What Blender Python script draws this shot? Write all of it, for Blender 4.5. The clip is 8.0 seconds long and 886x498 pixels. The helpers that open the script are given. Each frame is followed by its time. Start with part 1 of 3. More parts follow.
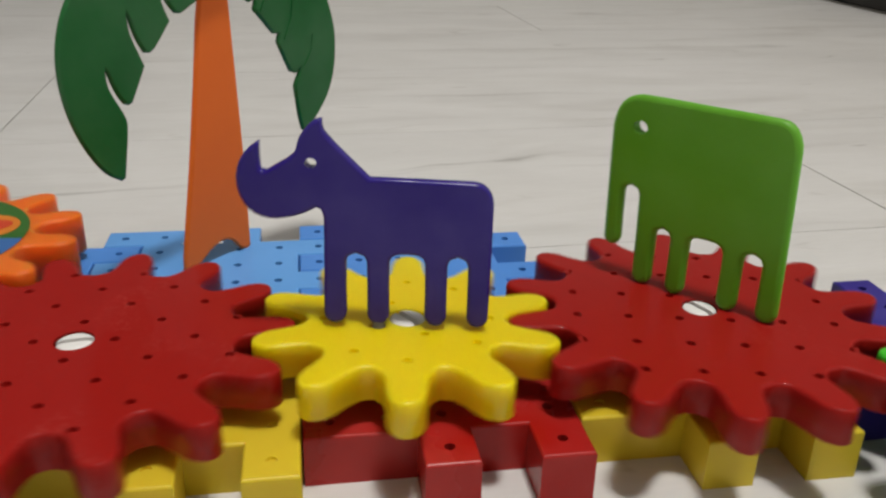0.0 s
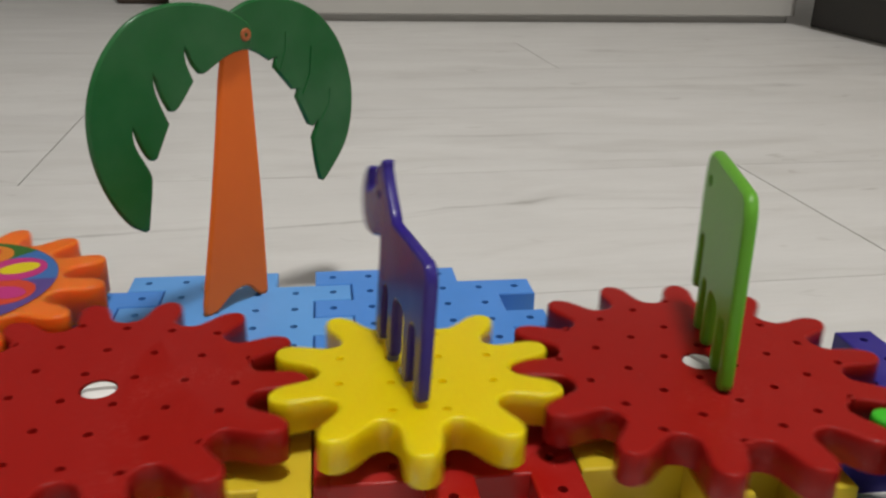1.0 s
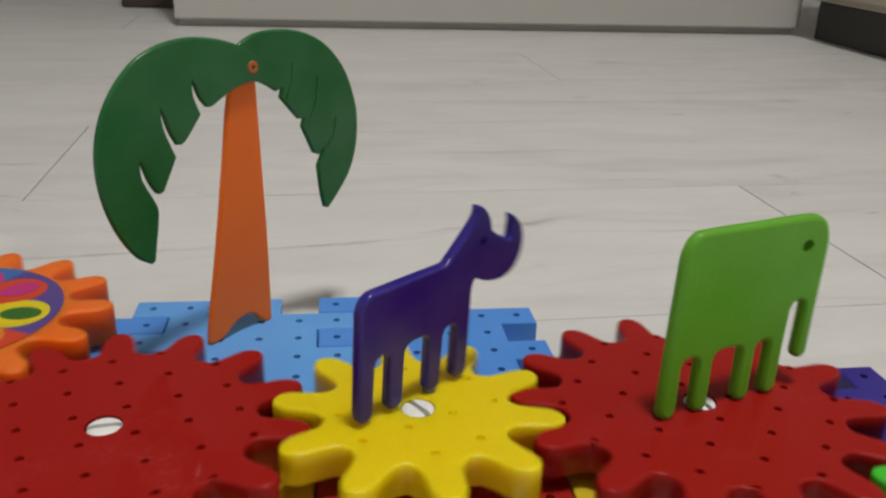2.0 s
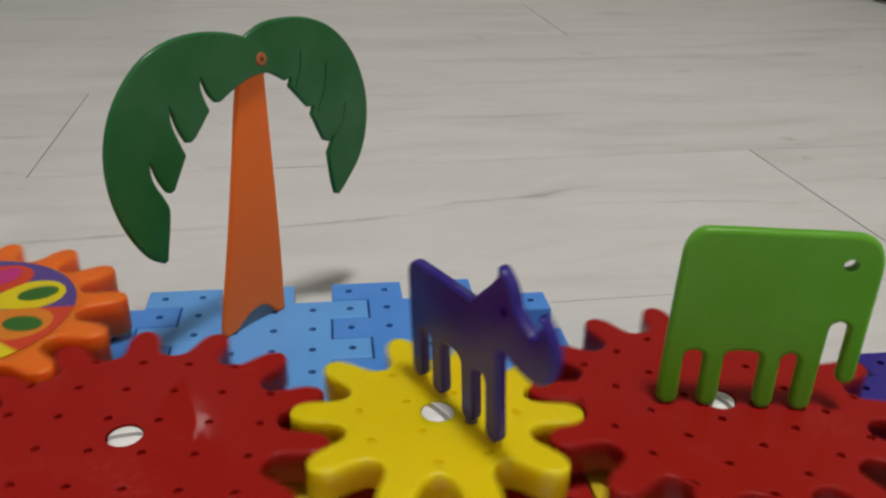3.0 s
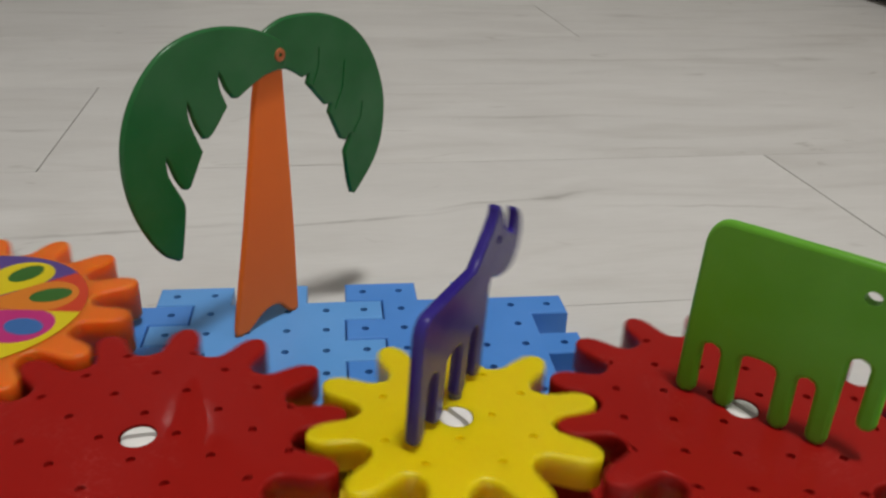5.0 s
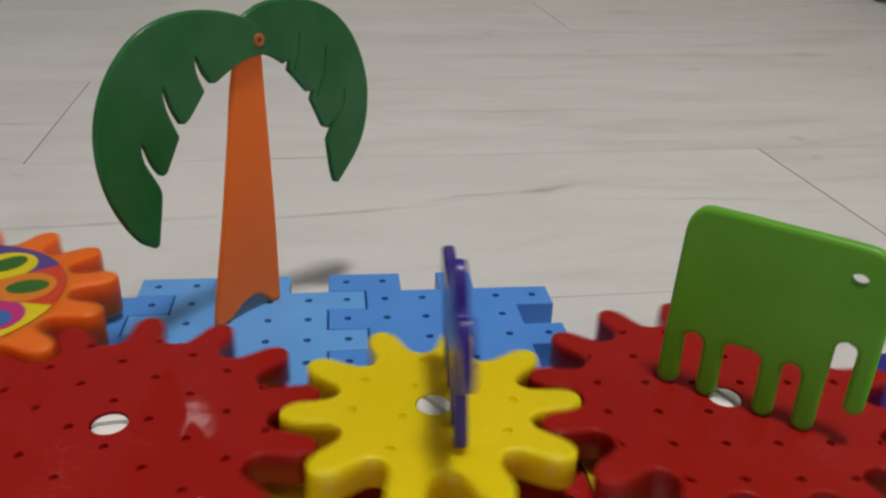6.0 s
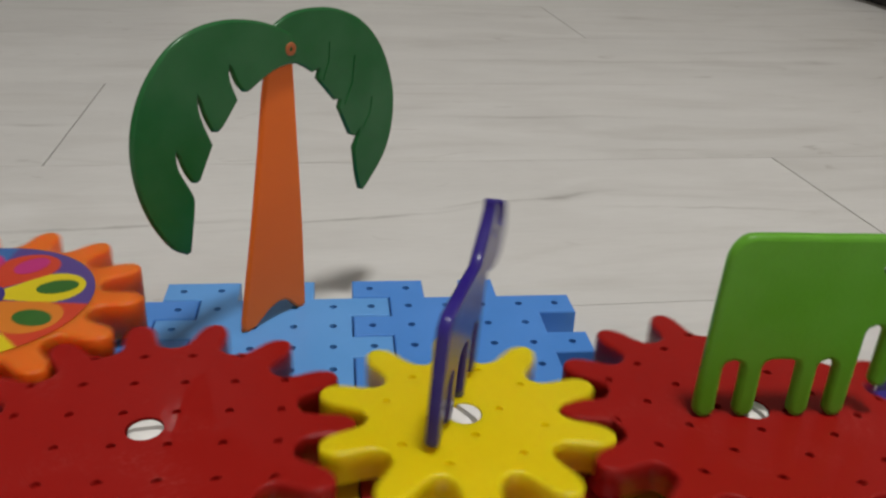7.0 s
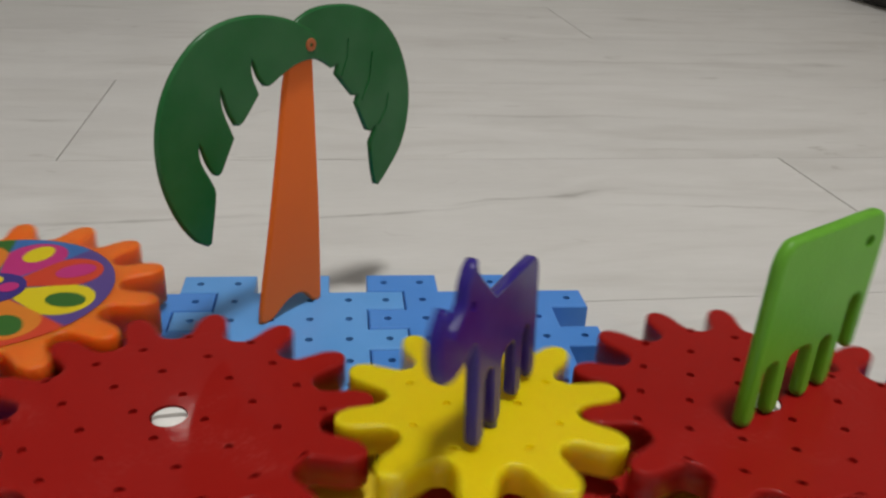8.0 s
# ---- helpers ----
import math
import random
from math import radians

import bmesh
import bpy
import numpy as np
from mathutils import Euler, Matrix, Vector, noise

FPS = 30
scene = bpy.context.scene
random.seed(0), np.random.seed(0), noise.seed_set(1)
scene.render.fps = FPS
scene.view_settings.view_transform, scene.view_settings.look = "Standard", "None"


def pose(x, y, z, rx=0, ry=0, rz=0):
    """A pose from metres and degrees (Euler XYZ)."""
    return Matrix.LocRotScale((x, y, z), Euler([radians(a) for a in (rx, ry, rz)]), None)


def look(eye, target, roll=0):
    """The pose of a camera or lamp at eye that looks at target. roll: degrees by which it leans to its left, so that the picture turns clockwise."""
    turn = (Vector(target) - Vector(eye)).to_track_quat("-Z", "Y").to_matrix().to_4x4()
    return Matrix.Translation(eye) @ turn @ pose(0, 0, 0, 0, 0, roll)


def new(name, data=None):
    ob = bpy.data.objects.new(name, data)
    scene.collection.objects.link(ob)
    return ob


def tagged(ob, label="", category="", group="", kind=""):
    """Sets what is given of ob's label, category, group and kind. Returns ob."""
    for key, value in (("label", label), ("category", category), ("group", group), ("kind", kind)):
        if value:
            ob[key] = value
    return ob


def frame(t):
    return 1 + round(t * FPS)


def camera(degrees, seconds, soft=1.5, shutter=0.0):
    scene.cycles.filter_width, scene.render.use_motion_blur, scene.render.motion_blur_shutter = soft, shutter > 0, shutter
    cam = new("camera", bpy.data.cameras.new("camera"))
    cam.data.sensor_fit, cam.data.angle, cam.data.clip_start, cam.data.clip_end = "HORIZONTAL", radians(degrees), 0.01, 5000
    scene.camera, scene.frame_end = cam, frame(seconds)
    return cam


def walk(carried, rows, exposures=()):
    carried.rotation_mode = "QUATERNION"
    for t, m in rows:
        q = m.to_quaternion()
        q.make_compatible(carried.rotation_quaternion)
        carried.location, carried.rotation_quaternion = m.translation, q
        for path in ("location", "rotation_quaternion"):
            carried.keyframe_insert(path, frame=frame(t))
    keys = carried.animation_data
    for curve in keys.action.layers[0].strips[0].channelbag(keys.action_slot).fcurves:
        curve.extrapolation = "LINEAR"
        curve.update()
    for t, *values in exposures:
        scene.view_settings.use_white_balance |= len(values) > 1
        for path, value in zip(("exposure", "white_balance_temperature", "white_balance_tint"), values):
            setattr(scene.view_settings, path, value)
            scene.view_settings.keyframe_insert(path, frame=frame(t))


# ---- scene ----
cam = camera(54.3, 8.0, soft=2.4, shutter=0.22)

# ---------------------------------------------------------------- the camera's way, hand-held before the toy
PATH = [
    (0, (0.00914, -0.25251, 0.11929), (0.04739, -0.02605, 0.02055), 1.44),
    (0.4, (0.00786, -0.25242, 0.12445), (0.04269, -0.02476, 0.02720), 0.94),
    (0.5, (0.00663, -0.25367, 0.12583), (0.04205, -0.02555, 0.02988), 1.06),
    (1, (0.01133, -0.25836, 0.12902), (0.04380, -0.02813, 0.03714), 1.26),
    (1.2, (0.01015, -0.25827, 0.12764), (0.04245, -0.02769, 0.03660), 1.52),
    (1.5, (0.01213, -0.25814, 0.12982), (0.04418, -0.02702, 0.04007), 2.00),
    (1.7, (0.01057, -0.25714, 0.13317), (0.04275, -0.02575, 0.04415), 2.00),
    (2.8, (0.01055, -0.25117, 0.14958), (0.04222, -0.02734, 0.04282), 1.35),
    (3, (0.00726, -0.24722, 0.15073), (0.03882, -0.02360, 0.04350), 1.26),
    (3.5, (0.00718, -0.24350, 0.14989), (0.03841, -0.01981, 0.04271), 2.14),
    (3.8, (0.00627, -0.24289, 0.15140), (0.03765, -0.01922, 0.04422), 2.18),
    (4, (0.00657, -0.24422, 0.15166), (0.03773, -0.02047, 0.04458), 2.04),
    (4.5, (0.00357, -0.24494, 0.14937), (0.03430, -0.02127, 0.04201), 2.07),
    (4.7, (0.00324, -0.24427, 0.15007), (0.03420, -0.02054, 0.04288), 2.08),
    (5.8, (0.00518, -0.24220, 0.14519), (0.03587, -0.01845, 0.03798), 2.06),
    (6, (0.00926, -0.24258, 0.14495), (0.03968, -0.01869, 0.03795), 2.06),
    (6.5, (0.00712, -0.24222, 0.14569), (0.03797, -0.01815, 0.03920), 2.02),
    (7, (0.00149, -0.24257, 0.14745), (0.03184, -0.01852, 0.04078), 2.67),
    (7.5, (-0.00168, -0.24407, 0.14683), (0.02887, -0.01999, 0.04028), 2.98),
    (8, (-0.00355, -0.24601, 0.14691), (0.02685, -0.02185, 0.04049), 3.09),
]
walk(cam, [(t, look(eye, target, roll)) for t, eye, target, roll in PATH],
     [(0.0, 0.16), (0.5, 0.12), (1.5, 0.06), (3.0, -0.10), (8.0, -0.10)])

# One grid step of the toy's base plates, in metres; the toy is drawn in these steps, with z = 0 on top of the plates.
U = 0.012
TOP = 1.0          # thickness of the plates, in steps
GEAR_TOP = 1.1
GEAR_LOW = 0.42

# ---------------------------------------------------------------- light
world = bpy.data.worlds.new("room_air")
world.use_nodes = True
world.node_tree.nodes["Background"].inputs[0].default_value = (0.80, 0.86, 1.0, 1)
world.node_tree.nodes["Background"].inputs[1].default_value = 0.02
scene.world = world
scene.view_settings.exposure = 0.0

LAMPS = [  # place, side in metres, watts
    ((0.18, -0.35, 1.76), 0.24, 18.0),
    ((-0.67, 3.04, 2.30), 0.18, 1.5),
]


# ---------------------------------------------------------------- materials
def nodes_of(name):
    m = bpy.data.materials.new(name)
    m.use_nodes = True
    t = m.node_tree
    return m, t, t.nodes["Principled BSDF"]


def plastic(name, colour, rough=0.32, wear=0.10, bump=0.05, clear=0.0, pale=0.25, milky=0.0, thin=0.0, side_lift=0.0):
    """Moulded toy plastic: slight mottling, fine scuffs that dull the gloss, an orange-peel skin."""
    m, t, b = nodes_of(name)
    n, l = t.nodes, t.links
    at = n.new("ShaderNodeTexCoord")
    big = n.new("ShaderNodeTexNoise")
    big.inputs["Scale"].default_value, big.inputs["Detail"].default_value = 45, 4
    l.new(at.outputs["Object"], big.inputs["Vector"])
    fine = n.new("ShaderNodeTexNoise")
    fine.inputs["Scale"].default_value, fine.inputs["Detail"].default_value = 900, 3
    l.new(at.outputs["Object"], fine.inputs["Vector"])
    ramp = n.new("ShaderNodeValToRGB")
    ramp.color_ramp.elements[0].position, ramp.color_ramp.elements[1].position = 0.35, 0.75
    c = colour
    ramp.color_ramp.elements[0].color = (c[0] * (1 - wear), c[1] * (1 - wear), c[2] * (1 - wear), 1)
    ramp.color_ramp.elements[1].color = tuple(v + (1 - v) * wear * pale for v in c) + (1,)
    l.new(big.outputs["Fac"], ramp.inputs[0])
    l.new(ramp.outputs[0], b.inputs["Base Color"])
    rr = n.new("ShaderNodeMapRange")
    rr.inputs["To Min"].default_value, rr.inputs["To Max"].default_value = rough * 0.75, rough * 1.35
    l.new(big.outputs["Fac"], rr.inputs["Value"])
    l.new(rr.outputs[0], b.inputs["Roughness"])
    bp = n.new("ShaderNodeBump")
    bp.inputs["Strength"].default_value, bp.inputs["Distance"].default_value = bump, 0.0004
    l.new(fine.outputs["Fac"], bp.inputs["Height"])
    l.new(bp.outputs[0], b.inputs["Normal"])
    b.inputs["Specular IOR Level"].default_value = 0.33
    b.inputs["Coat Weight"].default_value, b.inputs["Coat Roughness"].default_value = clear, 0.10
    if milky:
        b.inputs["Subsurface Weight"].default_value, b.inputs["Subsurface Scale"].default_value = milky, 0.009
        b.inputs["Subsurface Radius"].default_value = tuple(0.2 + 0.8 * v for v in colour)
    if side_lift:
        # Added sheen in the plastic's hue brightens faces seen aslant, for missing side light.
        b.inputs["Sheen Weight"].default_value, b.inputs["Sheen Roughness"].default_value = side_lift, 0.55
        b.inputs["Sheen Tint"].default_value = tuple(0.06 + 0.94 * v / max(colour) for v in colour) + (1,)
    if thin:
        # Thin walls let some light through.
        glow, mix = n.new("ShaderNodeBsdfTranslucent"), n.new("ShaderNodeMixShader")
        mix.inputs[0].default_value = thin
        l.new(ramp.outputs[0], glow.inputs["Color"])
        l.new(b.outputs[0], mix.inputs[1])
        l.new(glow.outputs[0], mix.inputs[2])
        l.new(mix.outputs[0], n["Material Output"].inputs["Surface"])
    return m


def scuffed(name, colour, rough=0.30):
    """Red gear plastic: a lumpy glossy skin, faint rubbed patches and fine round scratches from play."""
    m, t, b = nodes_of(name)
    n, l = t.nodes, t.links
    at = n.new("ShaderNodeTexCoord")
    info = n.new("ShaderNodeObjectInfo")
    add = n.new("ShaderNodeVectorMath")
    l.new(at.outputs["Object"], add.inputs[0])
    l.new(info.outputs["Random"], add.inputs[1])

    def noise_at(vector, scale, detail, lo, hi):
        tx, rp = n.new("ShaderNodeTexNoise"), n.new("ShaderNodeMapRange")
        tx.inputs["Scale"].default_value, tx.inputs["Detail"].default_value = scale, detail
        l.new(vector, tx.inputs["Vector"])
        rp.inputs["From Min"].default_value, rp.inputs["From Max"].default_value = lo, hi
        l.new(tx.outputs["Fac"], rp.inputs["Value"])
        return rp.outputs[0]

    patch = noise_at(add.outputs[0], 55, 6, 0.54, 0.74)
    speck = noise_at(add.outputs[0], 700, 3, 0.50, 0.72)
    # Scratches run round the axle: fine rings, broken up by the patches.
    far = n.new("ShaderNodeVectorMath")
    far.operation = "LENGTH"
    flat = n.new("ShaderNodeVectorMath")
    flat.operation = "MULTIPLY"
    flat.inputs[1].default_value = (1, 1, 0)
    l.new(at.outputs["Object"], flat.inputs[0])
    l.new(flat.outputs[0], far.inputs[0])
    ring = n.new("ShaderNodeCombineXYZ")
    l.new(far.outputs["Value"], ring.inputs[0])
    l.new(info.outputs["Random"], ring.inputs[1])
    rings = noise_at(ring.outputs[0], 2600, 2, 0.55, 0.75)
    worn = n.new("ShaderNodeMath")
    worn.operation = "MULTIPLY"
    l.new(patch, worn.inputs[0])
    l.new(rings, worn.inputs[1])
    both = n.new("ShaderNodeMath")
    both.operation, both.use_clamp = "MULTIPLY_ADD", True
    l.new(patch, both.inputs[0])
    l.new(speck, both.inputs[1])
    l.new(worn.outputs[0], both.inputs[2])
    mix = n.new("ShaderNodeMix")
    mix.data_type = "RGBA"
    mix.inputs["A"].default_value = (*colour, 1)
    mix.inputs["B"].default_value = (min(1, colour[0] * 1.18), colour[1] * 2.0 + 0.02, colour[2] * 2.0 + 0.018, 1)
    l.new(both.outputs[0], mix.inputs["Factor"])
    l.new(mix.outputs["Result"], b.inputs["Base Color"])
    rr = n.new("ShaderNodeMapRange")
    rr.inputs["To Min"].default_value, rr.inputs["To Max"].default_value = rough, rough + 0.16
    l.new(patch, rr.inputs["Value"])
    l.new(rr.outputs[0], b.inputs["Roughness"])
    lumps = noise_at(add.outputs[0], 170, 3, 0.0, 1.0)
    bp = n.new("ShaderNodeBump")
    bp.inputs["Strength"].default_value, bp.inputs["Distance"].default_value = 0.05, 0.0008
    l.new(lumps, bp.inputs["Height"])
    l.new(bp.outputs[0], b.inputs["Normal"])
    l.new(bp.outputs[0], b.inputs["Coat Normal"])
    b.inputs["Specular IOR Level"].default_value = 0.10
    b.inputs["Coat Weight"].default_value, b.inputs["Coat Roughness"].default_value = 0.10, 0.06
    return m


VEINS = [
    (-0.09, 0.092, 0.10, 0.0030, 6, 0.62), (0.01, 0.099, 0.09, 0.0032, 12, 0.55), (0.085, 0.119, 0.075, 0.0032, 12, 0.60), (0.106, 0.123, 0.022, 0.0085, 10, 0.66),
    (-0.162, 0.229, 0.035, 0.006, 0, 0.70), (0.20, 0.398, 0.24, 0.0065, 1.5, 0.76), (0.38, 0.405, 0.035, 0.012, 1, 0.62), (0.12, 0.250, 0.13, 0.0055, 0, 0.76),
    (0.18, 0.107, 0.10, 0.0025, -4, 0.74), (0.285, 0.581, 0.03, 0.016, 0, 0.70), (-0.01, 0.168, 0.07, 0.0022, 0, 0.66), (0.03, 0.30, 0.10, 0.004, 3, 0.80),
    (-0.10, 0.36, 0.12, 0.006, 0, 0.80), (0.18, 0.19, 0.06, 0.003, 4, 0.82),
]


def laminate(name):
    """Whitewashed laminate: long pale grain, soft grey streaks and a few darker flecks, a satin skin."""
    m, t, b = nodes_of(name)
    n, l = t.nodes, t.links
    at = n.new("ShaderNodeTexCoord")
    info = n.new("ShaderNodeObjectInfo")
    shift = n.new("ShaderNodeVectorMath")
    shift.operation = "MULTIPLY_ADD"
    l.new(info.outputs["Random"], shift.inputs[0])
    shift.inputs[1].default_value = (7.0, 3.0, 0)
    l.new(at.outputs["Object"], shift.inputs[2])

    def grain(sx, sy, scale, detail, lo, hi, distort=0.0):
        mp = n.new("ShaderNodeMapping")
        mp.inputs["Scale"].default_value = (sx, sy, 1)
        l.new(shift.outputs[0], mp.inputs["Vector"])
        tx = n.new("ShaderNodeTexNoise")
        tx.inputs["Scale"].default_value, tx.inputs["Detail"].default_value = scale, detail
        tx.inputs["Distortion"].default_value = distort
        l.new(mp.outputs[0], tx.inputs["Vector"])
        rp = n.new("ShaderNodeMapRange")
        rp.inputs["From Min"].default_value, rp.inputs["From Max"].default_value = lo, hi
        l.new(tx.outputs["Fac"], rp.inputs["Value"])
        return rp.outputs[0]

    soft = grain(0.8, 4, 5, 4, 0.35, 0.7, 0.4)
    fine = grain(6, 40, 12, 5, 0.4, 0.8, 0.5)
    vein = grain(1.6, 7, 3.0, 6, 0.56, 0.80, 1.5)
    cloud = grain(3, 7, 4, 6, 0.40, 0.75, 1.0)
    base = n.new("ShaderNodeMix")
    base.data_type = "RGBA"
    base.inputs["A"].default_value, base.inputs["B"].default_value = (0.71, 0.705, 0.69, 1), (0.655, 0.65, 0.635, 1)
    l.new(soft, base.inputs["Factor"])
    two = n.new("ShaderNodeMix")
    two.data_type = "RGBA"
    two.blend_type = "MULTIPLY"
    l.new(base.outputs["Result"], two.inputs["A"])
    two.inputs["B"].default_value = (0.955, 0.955, 0.95, 1)
    l.new(fine, two.inputs["Factor"])
    three = n.new("ShaderNodeMix")
    three.data_type = "RGBA"
    three.blend_type = "MULTIPLY"
    l.new(two.outputs["Result"], three.inputs["A"])
    three.inputs["B"].default_value = (0.84, 0.83, 0.815, 1)
    l.new(vein, three.inputs["Factor"])
    four = n.new("ShaderNodeMix")
    four.data_type = "RGBA"
    four.blend_type = "MULTIPLY"
    l.new(three.outputs["Result"], four.inputs["A"])
    four.inputs["B"].default_value = (0.93, 0.925, 0.92, 1)
    l.new(cloud, four.inputs["Factor"])
    fade = grain(5, 14, 9, 5, 0.25, 0.55)
    fleck = grain(3.5, 10, 6.0, 5, 0.67, 0.82, 1.4)
    five = n.new("ShaderNodeMix")
    five.data_type = "RGBA"
    five.blend_type = "MULTIPLY"
    l.new(four.outputs["Result"], five.inputs["A"])
    five.inputs["B"].default_value = (0.62, 0.60, 0.57, 1)
    l.new(fleck, five.inputs["Factor"])
    # Single printed veins and knots: place on the floor, half length, half width, slant in degrees, how dark.
    place = n.new("ShaderNodeNewGeometry").outputs["Position"]
    wander = n.new("ShaderNodeTexNoise")
    wander.inputs["Scale"].default_value, wander.inputs["Detail"].default_value = 28, 5
    l.new(place, wander.inputs["Vector"])
    blur = n.new("ShaderNodeVectorMath")
    blur.operation = "MULTIPLY_ADD"
    l.new(wander.outputs["Color"], blur.inputs[0])
    blur.inputs[1].default_value, blur.inputs[2].default_value = (0.0, 0.013, 0), (0.0, -0.0065, 0)
    moved = n.new("ShaderNodeVectorMath")
    l.new(place, moved.inputs[0])
    l.new(blur.outputs[0], moved.inputs[1])
    last = five.outputs["Result"]
    for x, y, long, wide, slant, dark in VEINS:
        mp = n.new("ShaderNodeMapping")
        mp.vector_type = "TEXTURE"
        mp.inputs["Location"].default_value = (x, y, 0)
        mp.inputs["Rotation"].default_value = (0, 0, radians(slant))
        mp.inputs["Scale"].default_value = (long, wide, 1)
        l.new(moved.outputs[0], mp.inputs["Vector"])
        disc = n.new("ShaderNodeTexGradient")
        disc.gradient_type = "QUADRATIC_SPHERE"
        l.new(mp.outputs[0], disc.inputs["Vector"])
        mottle = n.new("ShaderNodeMath")
        mottle.operation = "MULTIPLY"
        l.new(disc.outputs["Fac"], mottle.inputs[0])
        l.new(fade, mottle.inputs[1])
        six = n.new("ShaderNodeMix")
        six.data_type = "RGBA"
        six.blend_type = "MULTIPLY"
        l.new(last, six.inputs["A"])
        six.inputs["B"].default_value = (dark, dark * 0.985, dark * 0.96, 1)
        l.new(mottle.outputs[0], six.inputs["Factor"])
        last = six.outputs["Result"]
    l.new(last, b.inputs["Base Color"])
    b.inputs["Roughness"].default_value = 0.42
    bp = n.new("ShaderNodeBump")
    bp.inputs["Strength"].default_value, bp.inputs["Distance"].default_value = 0.12, 0.0005
    l.new(fine, bp.inputs["Height"])
    l.new(bp.outputs[0], b.inputs["Normal"])
    return m


def painted(name, colour, rough=0.6, vary=0.06):
    m, t, b = nodes_of(name)
    n, l = t.nodes, t.links
    at = n.new("ShaderNodeTexCoord")
    tx = n.new("ShaderNodeTexNoise")
    tx.inputs["Scale"].default_value, tx.inputs["Detail"].default_value = 6, 6
    l.new(at.outputs["Object"], tx.inputs["Vector"])
    rp = n.new("ShaderNodeValToRGB")
    rp.color_ramp.elements[0].color = tuple(v * (1 - vary) for v in colour) + (1,)
    rp.color_ramp.elements[1].color = tuple(min(1, v * (1 + vary)) for v in colour) + (1,)
    l.new(tx.outputs["Fac"], rp.inputs[0])
    l.new(rp.outputs[0], b.inputs["Base Color"])
    b.inputs["Roughness"].default_value = rough
    return m


def glowing(name, colour, strength):
    m, t, b = nodes_of(name)
    b.inputs["Emission Color"].default_value, b.inputs["Emission Strength"].default_value = (*colour, 1), strength
    return m


RED = scuffed("red_gear_plastic", (0.315, 0.0100, 0.0075), 0.38)
RED_PLATE = plastic("red_plate_plastic", (0.42, 0.010, 0.007), 0.26)
YELLOW = plastic("yellow_gear_plastic", (0.82, 0.62, 0.002), 0.33, 0.03, clear=0.06, pale=0.12, milky=0.7)
YELLOW_PLATE = plastic("yellow_plate_plastic", (0.74, 0.55, 0.025), 0.36, 0.06, milky=0.3)
SKY = plastic("light_blue_plastic", (0.12, 0.37, 0.82), 0.33, 0.06)
SKY_DEEP = plastic("blue_plastic", (0.075, 0.275, 0.76), 0.33, 0.06)
NAVY = plastic("navy_plastic", (0.026, 0.014, 0.24), 0.45)
ORANGE = plastic("orange_plastic", (0.95, 0.17, 0.010), 0.36, 0.04, milky=1.0)
TRUNK = plastic("orange_trunk_plastic", (1.0, 0.195, 0.020), 0.45, 0.03, pale=0.1, thin=0.08, side_lift=0.5)
RIVET = plastic("worn_rivet_plastic", (0.50, 0.13, 0.03), 0.40, 0.15)
LEAF = plastic("green_leaf_plastic", (0.008, 0.135, 0.028), 0.22, 0.10)
LIME = plastic("lime_plastic", (0.125, 0.42, 0.015), 0.34, 0.12, 0.16, thin=0.10, side_lift=0.45)
GREEN_GEAR = plastic("bright_green_plastic", (0.05, 0.55, 0.02), 0.32)
VIOLET = plastic("violet_plastic", (0.027, 0.012, 0.23), 0.24, 0.10, 0.10)
WHITE = plastic("white_peg_plastic", (0.86, 0.85, 0.83), 0.30, 0.03)
PEG = plastic("clear_grey_peg", (0.12, 0.12, 0.18), 0.2)
FLOORING = laminate("whitewashed_laminate")
SEAM = painted("plank_seam", (0.52, 0.51, 0.49), 0.8)
# Unseen walls: pale sides bounce light onto the toy, dark ends hold it back.
BOUNCE_WALL = painted("bounce_wall_paint", (0.84, 0.83, 0.81), 0.8)
LOW_BOUNCE_WALL = painted("low_bounce_wall_paint", (0.30, 0.29, 0.27), 0.8)
CEILING = painted("ceiling_paint", (0.66, 0.65, 0.63), 0.9)
CHEST = painted("white_chest_paint", (0.52, 0.51, 0.485), 0.45, 0.03)
BLACK = painted("black_plinth", (0.028, 0.025, 0.022), 0.5, 0.2)
BEIGE = painted("beige_board", (0.42, 0.37, 0.30), 0.55)
BROWN = painted("dark_brown_wood", (0.055, 0.036, 0.026), 0.5, 0.25)
LAMP = glowing("lamp_diffuser", (1.0, 0.97, 0.92), 9)
METAL = painted("lamp_rim", (0.6, 0.6, 0.6), 0.35)
INKS = {k: plastic("ink_" + k, v, 0.38, 0.03, 0.02) for k, v in {
    "green": (0.035, 0.14, 0.02), "blue": (0.045, 0.15, 0.42), "purple": (0.10, 0.06, 0.26), "red": (0.62, 0.055, 0.02),
    "yellow": (0.72, 0.58, 0.01), "magenta": (0.52, 0.03, 0.20), "orange": (0.70, 0.21, 0.02), "navy": (0.05, 0.03, 0.22)}.items()}


# ---------------------------------------------------------------- building helpers
def part(name, bm, material, parent=None, label="", scale=U, smooth=False):
    """Links a bmesh, drawn in grid steps, as one mesh object, under a thing where one is given."""
    bmesh.ops.transform(bm, matrix=Matrix.Scale(scale, 4), verts=bm.verts)
    bmesh.ops.recalc_face_normals(bm, faces=bm.faces)
    me = bpy.data.meshes.new(name)
    bm.to_mesh(me)
    bm.free()
    for mt in material if isinstance(material, (list, tuple)) else [material]:
        me.materials.append(mt)
    if smooth:
        for p in me.polygons:
            p.use_smooth = True
    ob = new(name, me)
    if parent:
        ob.parent = parent
    return tagged(ob, label)


